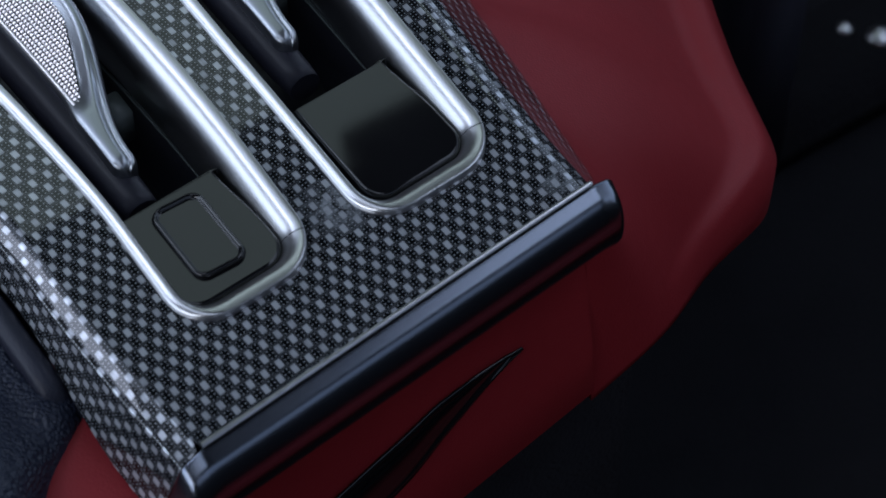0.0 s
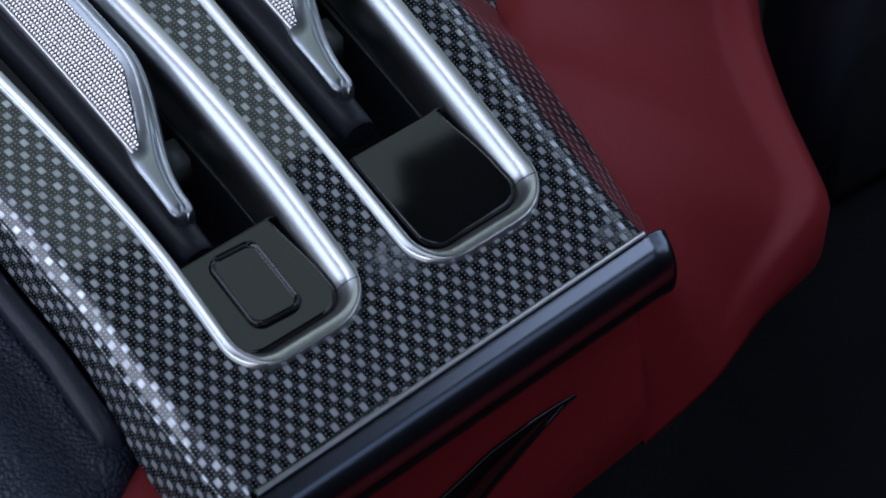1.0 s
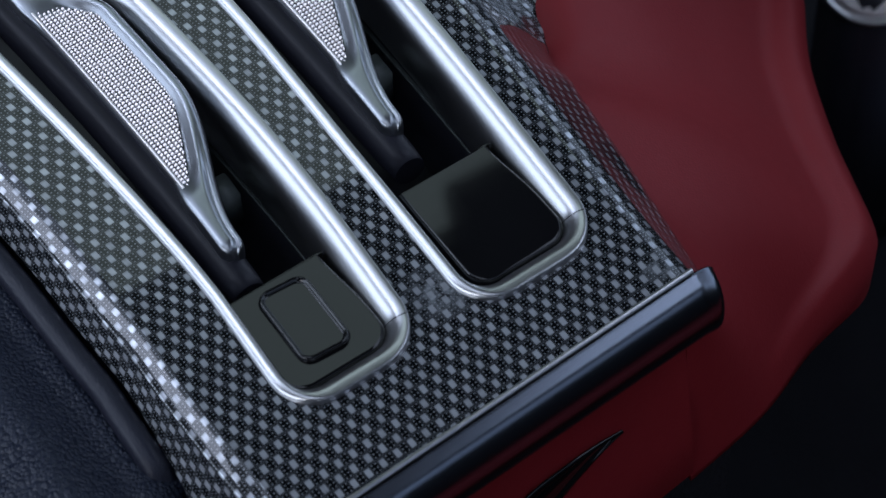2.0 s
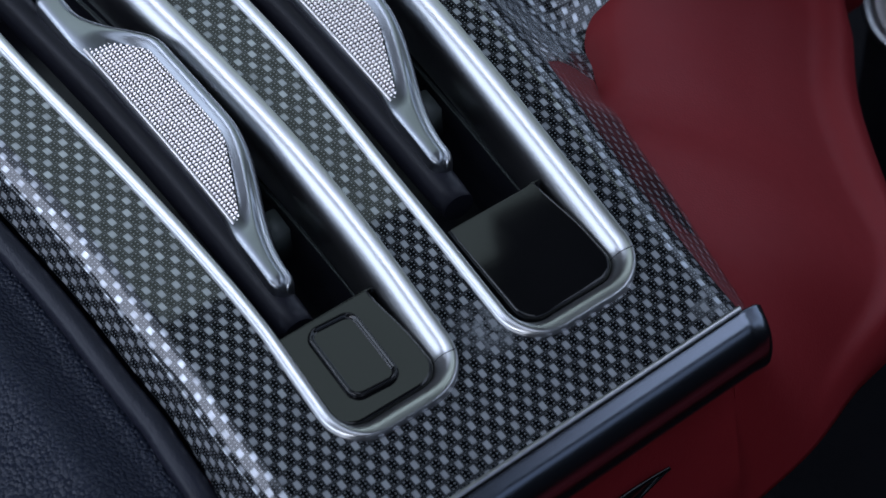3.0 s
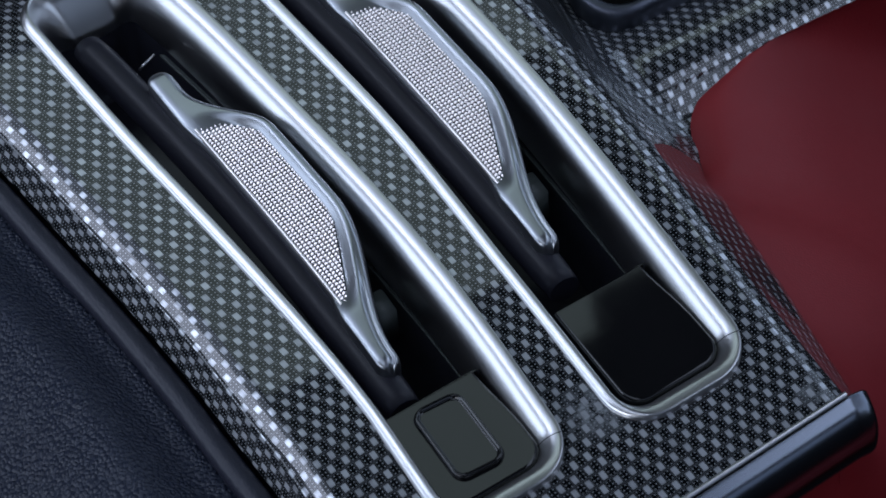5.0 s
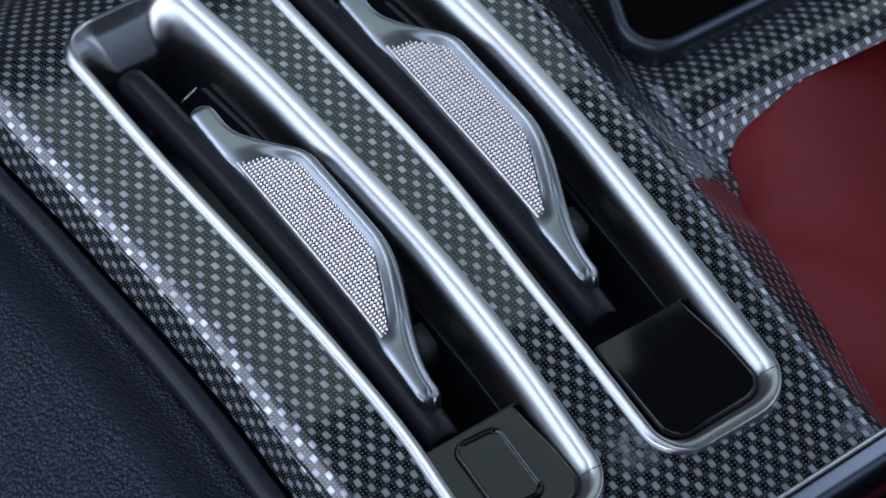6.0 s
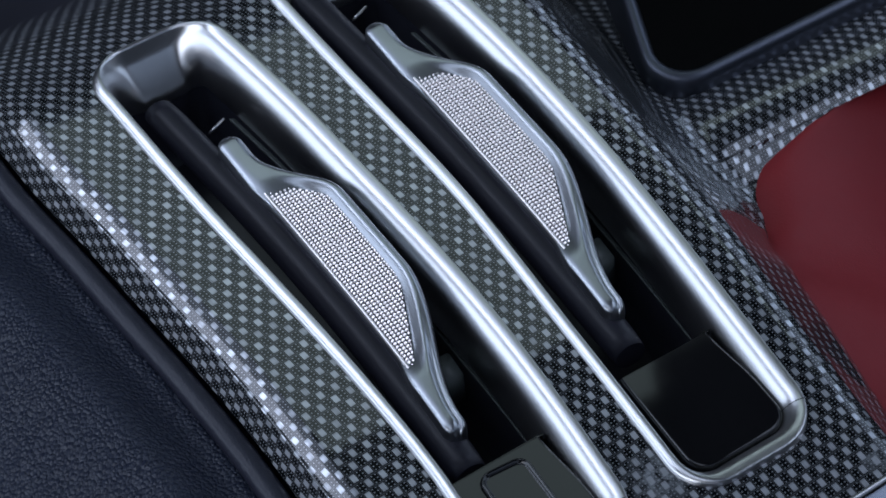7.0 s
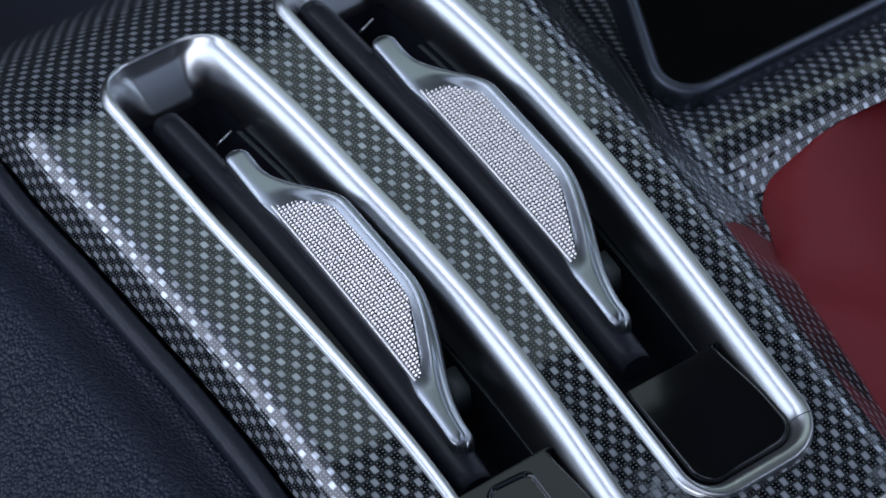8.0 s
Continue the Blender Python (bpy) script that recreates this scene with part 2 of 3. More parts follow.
def rounded_outline(s0, s1, v0, v1, r_near, r_far, step=0.004):
    """Points and outward normals round a rectangle with round corners, anticlockwise from the near side."""
    pts = []
    corners = ((s1 - r_near, v0 + r_near, r_near, -90), (s1 - r_far, v1 - r_far, r_far, 0), (s0 + r_far, v1 - r_far, r_far, 90), (s0 + r_near, v0 + r_near, r_near, 180))
    arcs = []
    for cx, cy, r, a0 in corners:
        arcs.append([(cx + r * math.cos(radians(a0 + 90 * k / 10)), cy + r * math.sin(radians(a0 + 90 * k / 10)), math.cos(radians(a0 + 90 * k / 10)), math.sin(radians(a0 + 90 * k / 10))) for k in range(11)])
    for i in range(4):
        pts += arcs[i]
        a, b = arcs[i][-1], arcs[(i + 1) % 4][0]
        n = max(1, int(math.hypot(b[0] - a[0], b[1] - a[1]) / step))
        pts += [(a[0] + (b[0] - a[0]) * k / n, a[1] + (b[1] - a[1]) * k / n, a[2], a[3]) for k in range(1, n)]
    return pts


# ---- cabin that closes the place ----
def slab(name, label, category, mat, *limits):
    return tagged(part(name, box(*limits), mat, smooth=False), label, category, kind="structure")


def cabin():
    slab("floor", "black carpet on the car floor", "floor", CARPET, -1.1, 1.1, -1.3, 1.5, -0.46, -0.42)
    # unseen roof lining, added in strips whose gaps shape the light and reflections
    for x0, x1, y0, y1 in ((-1.1, -0.98, -1.3, 1.5), (-0.98, -0.71, -0.5, 1.2), (-0.71, -0.49, -0.5, 0.44), (-0.98, 1.1, -0.73, -0.5), (0.9, 1.1, -0.5, 0.25), (-0.98, 1.1, -1.3, -1.23), (-0.98, -0.6, -1.23, -0.73), (0.9, 1.1, -1.23, -0.73), (-0.14, 0.40, -0.5, 0.25), (-0.14, 1.1, 0.25, 0.565), (-0.14, -0.1, 0.565, 1.2), (0.9, 1.1, 0.565, 0.95), (-0.1, 1.1, 0.95, 1.2), (-0.98, 1.1, 1.2, 1.5)):
        slab("ceiling", "unseen dark headlining strip between added roof openings", "ceiling", LINING, x0, x1, y0, y1, 0.77, 0.795)
    # unseen block, added so the plain black plate mirrors a dark patch
    dark_block = box(0.359, 0.62, 0.46, 0.700, 0.735, 0.768)
    bmesh.ops.bevel(dark_block, geom=[e for e in dark_block.edges if abs(e.verts[0].co.z - e.verts[1].co.z) > 0.01], offset=0.035, segments=6, affect="EDGES")
    tagged(part("roof_block", dark_block, LINING, smooth=False), "unseen dark block under the roof, added for its reflection", "roof console", kind="structure")
    slab("wall_rear", "dark rear wall of the cabin", "wall", LINING, -1.1, 1.1, -1.34, -1.3, -0.46, 0.82)
    slab("wall_front", "dark dashboard and bulkhead ahead of the console", "wall", LINING, -1.1, 1.1, 1.5, 1.54, -0.46, 0.82)
    for side, x in (("left", -1.05), ("right", 1.05)):
        slab("wall_" + side, "dark door lining below the side window", "wall", LINING, x - 0.03, x + 0.03, -1.3, 1.5, -0.46, 0.18)
        slab("trim_" + side, "dark roof rail over the side window", "trim", LINING, x - 0.03, x + 0.03, -1.3, 1.5, 0.70, 0.77)
        for y0, y1 in ((-1.3, -0.65), (1.25, 1.5)):
            slab("pillar_" + side, "dark padded pillar beside the side window", "pillar", LINING, x - 0.03, x + 0.03, y0, y1, 0.18, 0.70)


cabin()

# ---- console top with its two slots ----
SLOTS = ((-0.0026, 0.0360, -0.0376, 0.1790), (0.0470, 0.0878, -0.0350, 0.1870))
# how the two long sides of each slot swell and lean, against its straight limits
SIDES = (
    (((0.0, 0.0), (0.07, 0.0), (0.107, 0.0004), (0.133, 0.0016), (0.165, 0.0040), (0.18, 0.0050)), ((-0.03, -0.0012), (0.0, -0.0004), (0.04, 0.0004), (0.10, 0.0006), (0.135, 0.0014), (0.18, 0.0018))),
    (((-0.03, 0.0), (0.025, -0.0003), (0.05, 0.0004), (0.08, 0.0016), (0.12, 0.0021), (0.15, 0.0032), (0.187, 0.0060)), ((-0.03, -0.0016), (0.0, -0.0006), (0.05, 0.0008), (0.10, 0.0014), (0.187, 0.0018))),
)
PLATES = ((0.0, 0.0), (0.0517, 0.0062))
R_NEAR, R_FAR = 0.0130, 0.0140
S_LEFT, S_RIGHT = -0.0195, 0.0905
CREASE = ((-0.064, -0.0153), (-0.037, -0.0176), (-0.013, -0.0190), (0.014, -0.0188), (0.042, -0.0170), (0.07, -0.0160), (0.096, -0.0156), (0.124, -0.0149), (0.151, -0.0146), (0.171, -0.0132), (0.2, -0.0118))


def slot_outline(i, step=0.004):
    """Outline of slot i with its outward normals, its sides swelling as they run forward."""
    s0, s1 = SLOTS[i][:2]
    out = []
    for s, v, ns, nv in rounded_outline(*SLOTS[i], R_NEAR, R_FAR, step):
        f = (s - s0) / (s1 - s0)
        skew = 0.07 * (s - (s0 + s1) / 2)
        out.append((s + curve(SIDES[i][0], v) * (1 - f) + curve(SIDES[i][1], v) * f, v + skew, ns, nv))
    return out


def front_edge(s):
    return -0.0640 + 0.0980 * (s + 0.01) / 0.98 * 1.0


def edge_s(v):
    """The far edge of the flat top, widening a little on its way forward."""
    return S_RIGHT + 0.0045 * smoothstep(-0.04, 0.05, v) + 0.0063 * (max(0.0, v) / 0.156) ** 3.2


def crease_s(v):
    return curve(CREASE, v)


def flank_profile():
    """Distance out and depth down the near flank: a tight turn, a narrow chamfer, another turn, a steep flat."""
    pts, d, z, n = [(0.0, 0.0)], 0.0, 0.0, 152
    for i in range(n):
        at = 0.0152 * (i + 0.5) / n
        if at < 0.0058:
            a = 20.5 * smoothstep(0.0, 0.0012, at) + 8 * max(0.0, at - 0.0012) / 0.0046
        else:
            a = 28.5 + 36.5 * smoothstep(0.0058, 0.0070, at)
        d, z = d + 0.0152 / n * math.cos(radians(a)), z - 0.0152 / n * math.sin(radians(a))
        pts.append((d, z))
    return pts


FLANK = flank_profile()


def left_fall(d):
    """Depth of the near flank at a distance d out from the crease."""
    for (d0, z0), (d1, z1) in zip(FLANK, FLANK[1:]):
        if d <= d1:
            return z0 + (z1 - z0) * max(0.0, d - d0) / (d1 - d0)
    return FLANK[-1][1] - (d - FLANK[-1][0]) * 1.96


# where the far flank meets the red pad: place across, and depth
PAD_LINE = ((-0.062, 0.1045), (-0.045, 0.1066), (-0.025, 0.1088), (-0.008, 0.1108), (0.008, 0.1126), (0.022, 0.1144), (0.040, 0.1190), (0.053, 0.1255))
PAD_DEPTH = ((-0.062, -0.018), (0.022, -0.018), (0.040, -0.027), (0.053, -0.0365))


def console_top():
    console = thing("centre_console", "glossy carbon fibre centre console top with two long slots", "console")
    holes = [slot_outline(i) for i in range(2)]
    bm = bmesh.new()
    layer = bm.loops.layers.uv.new("UVMap")
    v_far = 0.32
    v_flat = 0.196
    edges = []

    def loop_of(points):
        vs = [bm.verts.new((p[0], p[1], 0)) for p in points]
        edges.extend(bm.edges.new((vs[i], vs[(i + 1) % len(vs)])) for i in range(len(vs)))

    outer = [(S_LEFT + (S_RIGHT - S_LEFT) * k / 40, front_edge(S_LEFT + (S_RIGHT - S_LEFT) * k / 40)) for k in range(41)]
    start, stop = front_edge(S_RIGHT), front_edge(S_LEFT)
    outer += [(S_RIGHT, start + (v_flat - start) * k / 60) for k in range(1, 61)]
    outer += [(S_RIGHT - (S_RIGHT - S_LEFT) * k / 30, v_flat) for k in range(1, 31)]
    outer += [(S_LEFT, v_flat + (stop - v_flat) * k / 60) for k in range(1, 60)]
    loop_of(outer)
    for h in holes:
        loop_of(h)
    bmesh.ops.triangle_fill(bm, use_beauty=True, use_dissolve=False, edges=edges)
    for v in bm.verts:
        s, w = v.co.x, v.co.y
        if s == S_LEFT or abs(s - S_LEFT) < 1e-6:
            s = crease_s(w)
        elif abs(s - S_RIGHT) < 1e-6:
            s = edge_s(w)
        v.co = Vector((s, w, 0))
    for f in bm.faces:
        for loop in f.loops:
            loop[layer].uv = loop.vert.co.xy
    for v in bm.verts:
        v.co = Vector(lay(v.co.x, v.co.y, 0))
    top = part("top_panel", bm, CARBON, console, smooth=False)
    # beyond the slots the top falls away
    rows, uvs = [], []
    for i in range(25):
        v = v_flat + (v_far - v_flat) * i / 24
        line = [crease_s(v) + (edge_s(v) - crease_s(v)) * k / 30 for k in range(31)]
        rows.append([lay(q, v) for q in line])
        uvs.append([(q, v) for q in line])
    part("far_panel", grid(rows, uvs=uvs), CARBON, console)
    # the flank that falls away on the near side
    rows, uvs = [], []
    for i in range(81):
        v = stop + (v_far - stop) * i / 80
        row, uv = [], []
        length = 0.0
        prev = None
        for k in range(39):
            d, z = FLANK[k * 4]
            more = 0.0035 * smoothstep(-0.005, -0.055, v) * max(0, k - 20) / 18
            ds, z = -d - more, z - 1.96 * more
            p = lay(crease_s(v) + ds, v, z)
            if prev:
                length += math.dist(p, prev)
            prev = p
            row.append(p)
            uv.append((crease_s(v) - length, v))
        rows.append(row)
        uvs.append(uv)
    part("left_flank", grid(rows, uvs=uvs), CARBON, console)
    # the far flank: rolls over, and forward of the pad it runs out into a valley and rises again
    rows, uvs = [], []
    brink, climb = 0.0815, 0.0
    stations = [start + (brink - start) * i / 80 for i in range(81)] + [brink, brink + 1e-5] + [brink + 0.0005 + (v_far - brink - 0.0005) * (i / 80) ** 1.4 for i in range(81)]
    for i, v in enumerate(stations):
        flare = smoothstep(0.03, 0.085, v)
        open_out = smoothstep(0.050, 0.066, v)
        row, uv = [], []
        length, prev = 0.0, None
        low = curve(PAD_DEPTH, v)
        wide = curve(PAD_LINE, v) - edge_s(v) - bend(edge_s(v), v)
        lo, hi = radians(20), radians(85)
        for _ in range(30):
            steep = (lo + hi) / 2
            run = 0.010 * math.sin(steep) + max(0.0, -low - 0.010 * (1 - math.cos(steep))) / math.tan(steep)
            lo, hi = (steep, hi) if run > wide else (lo, steep)
        steep += (radians(58) - steep) * smoothstep(0.048, 0.075, v)
        last = (0.010 * math.sin(steep), -0.010 * (1 - math.cos(steep)))
        r = 0.008 / (1 - math.cos(steep))
        foot = last[0] + (last[1] - low - 0.008 * open_out) / math.tan(steep)
        reach = 0.035 * (1 - math.sqrt(max(0.0, 1 - (max(0.0, v - 0.05) / 0.0315) ** 2))) if i < 81 else 0.24
        for k in range(61):
            if k <= 12:
                a = steep * k / 12
                ds, z = 0.010 * math.sin(a), -0.010 * (1 - math.cos(a))
            elif k <= 20:
                q = (k - 12) / 8
                ds, z = last[0] + (foot - last[0]) * q, last[1] + (low + 0.008 * open_out - last[1]) * q
            else:
                q = min(1.0, (k - 20) / 10)
                a = steep * (1 - q)
                ds, z = foot + r * (math.sin(steep) - math.sin(a)), low + r * (1 - math.cos(a))
                if k > 30:
                    f = ((k - 30) / 30) ** 1.3
                    ds += reach * f
                rim = v - brink
                z += (0.0012 * flare - (15.0 if rim < 0.011 else 12.0) * min(max(rim, -0.008) - 0.011, 0.018) ** 2 - 0.24 * max(0.0, rim - 0.029)) * q
                ds, z = foot + (ds - foot) * open_out, (low - 0.004 * q) + (z - low + 0.004 * q) * open_out
            p = lay(edge_s(v) + ds, v, z)
            if prev:
                length += math.dist(p, prev)
            prev = p
            row.append(p)
            uv.append((edge_s(v) + length, v))
        rows.append(row)
        if i > 82:
            climb += math.dist(rows[-1][50], rows[-2][50]) - math.dist(rows[-1][0], rows[-2][0])
        uvs.append([(a, c + climb * smoothstep(14, 34, k)) for k, (a, c) in enumerate(uv)])
    part("right_flank", grid(rows, uvs=uvs), CARBON, console)
    return console


console = console_top()


# ---- slot trims ----
def rim_section(ns, nv):
    """Inward offset and height down the trim ring: slim on one side, broad on the other, scooped at the far end."""
    left, right, near, far = max(0.0, -ns) ** 2, max(0.0, ns) ** 2, max(0.0, -nv) ** 2, max(0.0, nv) ** 2
    wide = 0.0041 * left + 0.0080 * right + 0.0063 * near + 0.0096 * far
    deep = -0.008 * left - 0.0115 * right - 0.0014 * near - 0.015 * far
    # the slim side climbs gently to its crest, the others stand up at once
    crest = 0.0004 + 0.0021 * left
    pts = [(0.0, -0.0006)] + [(x + (xl - x) * left, z + (zl - z) * left) for x, z, xl, zl in ((0.0001, 0.0010, 0.0002, 0.0006), (0.0002, 0.0016, 0.0009, 0.0011), (0.0003, 0.00175, 0.0017, 0.0015), (0.0004, 0.0018, 0.0025, 0.0018))]
    for k in range(1, 15):
        q = k / 14
        a = q * math.pi / 2
        d = math.sin(a) * (left + 0.6 * right) + q * (0.4 * right + far + near)
        # the broad side leans inward as one gentle slope before it turns down into the slot
        lean = (wide - crest) / (0.0018 - deep) * (0.28 * q + 0.25 * q * q)
        slope = lean + (1 - (wide - crest) / (0.0018 - deep) * 0.53) * max(0.0, (q - 0.62) / 0.38) ** 2.4
        fall = (1 - math.cos(a)) * (left + 0.6 * right) + 0.4 * slope * right + q ** 4 * near + (0.85 * q + 0.15 * smoothstep(0.0, 0.2, q)) * far
        pts.append((crest + (wide - crest) * d, 0.0018 + (deep - 0.0018) * fall))
    pts += [(wide + 0.0002, -0.0150 - 0.002 * far), (wide + 0.0003, -0.0155 - 0.002 * far), (wide + 0.00032, -0.0157 - 0.002 * far)]
    return pts


def slot_trim(i):
    limits = SLOTS[i]
    trim = thing("slot_trim", "satin chrome trim ring round a long console slot", "trim ring", "console slots")
    outline = slot_outline(i, 0.003)
    rows = [[lay(s - ns * d, v - nv * d, z) for d, z in rim_section(ns, nv)] for s, v, ns, nv in outline]
    part("rim", grid(rows, closed_u=True), CHROME, trim)
    # fine radial seam across the ring at its near corner
    s, v, ns, nv = max(outline, key=lambda p: p[2] * 0.94 - p[3] * 0.34)
    rows = [[lay(s - ns * d - nv * w, v - nv * d + ns * w, z + 0.00005) for d, z in rim_section(ns, nv)[4:19]] for w in (-0.00014, 0.00014)]
    part("seam", grid(rows), BLACK_PLASTIC, trim, "fine dark seam in the ring")
    # black well below the rim
    rows = []
    for s, v, ns, nv in outline:
        inward, top = rim_section(ns, nv)[-1]
        rows.append([lay(s - ns * (inward + e), v - nv * (inward + e), z) for e, z in ((-0.0004, top + 0.0002), (0.0004, -0.030), (0.002, -0.042))])
    bm = grid(rows, closed_u=True)
    bm.verts.ensure_lookup_table()
    bm.faces.new([bm.verts[i * 3 + 2] for i in range(len(rows))])
    part("well", bm, BLACK_PLASTIC, trim, "black plastic well")
    # fine joint between the two halves of the well
    right = limits[1] - 0.0078
    rows = []
    for k in range(41):
        v = limits[2] + 0.040 + 0.150 * k / 40
        rows.append([lay(right + dx, v, -0.0165 + dz) for dx, dz in ((-0.00085, -0.0004), (-0.0008, 0.0), (-0.00065, 0.0002), (-0.0005, 0.0), (0.0004, -0.0004))])
    part("joint", grid(rows), BRACKET, trim, "fine grey joint line")
    return trim


for i in range(2):
    slot_trim(i)


# ---- paddles ----
def paddle_width(v):
    return 0.0054 + 0.0010 * smoothstep(0.116, 0.125, v) + 0.0134 * smoothstep(0.016, 0.066, v) * (1 - smoothstep(0.096, 0.124, v))


def paddle_inner(v):
    return 0.0070 - 0.0085 * smoothstep(0.0, 0.16, v) + 0.0008 * math.sin(math.pi * v / 0.14)


def roller_axis(v):
    t = (v - 0.0067) / 0.1475
    return 0.0085 + (-0.0061 - 0.0085) * t + 0.0036 * math.sin(math.pi * t) * 0.6


def paddle(b, shift):
    ob = thing("paddle", "brushed metal thumb paddle with a knurled grip on a black roller", "paddle", "console paddles")
    move = lambda x, y, z: (x + shift(y), y + b + b * 4.0 * y, z)
    # roller
    rows, n = [], 32
    for i in range(40):
        v = 0.0035 + (0.1575 - 0.0035) * i / 39
        c = roller_axis(v) - 0.0003
        r = 0.0048 * (1 - 0.12 * max(0.0, 1 - min(i, 39 - i) / 1.5))
        rows.append([move(c + r * math.cos(2 * math.pi * k / n), v, -0.0080 + r * math.sin(2 * math.pi * k / n)) for k in range(n)])
    bm = grid(rows, closed_v=True)
    cap(bm, (0, n))
    cap(bm, (39 * n, n))
    part("roller", bm, ROLLER, ob, "satin black roller")
    tilt, facet = 0.08, 0.48

    def rise(x, v):
        return tilt * (x - paddle_inner(v) - 0.004) * (paddle_width(v) - 0.0054) / 0.0134

    # blade: a rounded bead runs along its free edge, the middle is dished for the grip
    v0, v1 = 0.0112, 0.1318
    rows = []
    n_top = 40
    for i in range(161):
        t = i / 160
        v = v0 + (v1 - v0) * t
        end = min(t, 1 - t) / 0.030
        tip = math.sqrt(max(0.0, 1 - max(0.0, 1 - end) ** 2)) * 0.97 + 0.03
        dished = smoothstep(0.030, 0.042, v) * (1 - smoothstep(0.099, 0.112, v))
        inner, width = paddle_inner(v) - 0.0006 + 0.0018 * dished, paddle_width(v) + 0.0012 - 0.0018 * dished
        mid, half = inner + width / 2, width / 2 * tip
        bulge = (paddle_width(v) - 0.0054) / 0.0134
        near = 1 - smoothstep(0.03, 0.06, v)
        ring = []
        for k in range(n_top + 1):
            f = k / n_top
            x = mid - half + 2 * half * f
            d, e = (1 - f) * 2 * half, f * 2 * half
            lean = (paddle_width(v + 0.0005) - paddle_width(v - 0.0005)) / 0.001
            d /= math.sqrt(1 + lean * lean)
            crest = min(0.0022, half)
            if d < crest:
                hump = math.sqrt(max(0.0, 1 - (1 - d / crest) ** 2))
            else:
                hump = 1 - smoothstep(0.0, 0.0040, d - crest)
            g = abs(2 * f - 1)
            dome = math.sqrt(max(0.0, 1 - g ** 3)) * (0.75 + 0.25 * f)
            hump = dome + (hump - dome) * dished
            drop = -0.0022 * (1 - hump) * (1 if d < crest else 0) - 0.0045 * max(0.0, 1 - e / 0.0005) ** 2
            groove = -0.0010 * near * math.exp(-((d - 0.0020) / 0.0007) ** 2)
            z = -0.0006 + 0.0021 * hump + drop + groove + rise(x, v) - 0.0016 * max(0.0, 1 - end) ** 2
            ring.append(move(x, v, z))
        for k in range(n_top, -1, -1):
            f = k / n_top
            ring.append(move(mid - half * 0.92 + 1.84 * half * f, v, -0.0062 + rise(mid - half + 2 * half * f, v)))
        rows.append(ring)
    bm = grid(rows, closed_v=True)
    cap(bm, (0, 2 * n_top + 2))
    cap(bm, (160 * (2 * n_top + 2), 2 * n_top + 2))
    part("blade", bm, PADDLE_METAL, ob, "brushed alloy blade")
    # knurled grip in a thin bright frame
    pitch = 0.00118
    g0, g1 = 0.0350, 0.1072

    def limits(v):
        lo = paddle_inner(v) + 0.0022
        hi = paddle_inner(v) + paddle_width(v) - 0.0042
        hi = min(hi, lo + 0.0135 * math.sqrt(max(0.0, min(1.0, (g1 - v) / 0.012))))
        return lo, max(lo + 0.0002, min(hi, lo + 0.0010 + 0.42 * (v - g0 + 0.0006)))

    level = -0.0002
    rows, frame_rows = [], []
    for i in range(61):
        v = g0 + (g1 - g0) * i / 60
        lo, hi = limits(v)
        rows.append([move(lo - 0.0002 + (hi - lo + 0.0004) * k / 6, v, level + rise(lo + (hi - lo) * k / 6, v)) for k in range(7)])
        frame_rows.append([move(lo + dx, v, level + dz + rise(lo, v)) for dx, dz in ((-0.0009, -0.0006), (-0.0008, 0.0005), (-0.0005, 0.0007), (-0.0002, 0.0007), (0.0, 0.0003), (0.0, -0.0003))])
    bed = part("grip_bed", grid(rows), GRIP_GAP, ob, "dark recess of the grip")
    part("grip_frame", grid(frame_rows), GRIP_METAL, bed, "thin bright edge of the grip")
    verts, faces = [], []
    for i in range(int((g1 - g0) / pitch)):
        v = g0 + (i + 0.5) * pitch
        lo, hi = limits(v)
        for k in range(int((hi - lo) / pitch + 2)):
            x = lo + (k + 0.5) * pitch
            if x - 0.42 * pitch > hi:
                continue
            lift = level + rise(x, v)
            first = len(verts)
            for r, h in ((0.45, -0.00030), (0.41, 0.00020), (0.29, 0.00042)):
                for dx, dy in ((-1, -0.5), (-0.5, -1), (0.5, -1), (1, -0.5), (1, 0.5), (0.5, 1), (-0.5, 1), (-1, 0.5)):
                    y = v + dy * pitch * r
                    px = min(x + dx * pitch * r, limits(min(max(y, g0), g1))[1])
                    verts.append(move(px, y, lift + h + facet * (px - x)))
            for base in (first, first + 8):
                faces += [(base + q, base + (q + 1) % 8, base + 8 + (q + 1) % 8, base + 8 + q) for q in range(8)]
            faces.append(tuple(range(first + 16, first + 24)))
    data = bpy.data.meshes.new("grip")
    data.from_pydata(verts, [], faces)
    data.materials.append(GRIP_METAL)
    grip = new("grip", data)
    grip.parent = bed
    tagged(grip, "bright knurled metal grip", kind="stuff")
    # small spring pin behind the upper end of the blade
    bm = bmesh.new()
    bmesh.ops.create_cone(bm, cap_ends=True, segments=12, radius1=0.0004, radius2=0.0004, depth=0.0062)
    a, c = Vector(move(0.0034, 0.1470, -0.0125)), Vector(move(0.0082, 0.1490, -0.0120))
    bmesh.ops.transform(bm, matrix=Matrix.Translation((a + c) / 2) @ (c - a).to_track_quat("Z", "Y").to_matrix().to_4x4(), verts=bm.verts)
    part("spring_pin", bm, CHROME, ob, "thin bright steel pin")
    # bracket that carries the blade
    bm = box(0.0, 0.0072, 0.0, 0.0085, -0.024, -0.0130, 0.0004)
    bmesh.ops.transform(bm, matrix=Matrix.Translation(move(0.0160, 0.0357, 0.0)), verts=bm.verts)
    part("bracket", bm, BRACKET, ob, "grey green plastic bracket")
    return ob


paddle(0.0, lambda y: 0.0)
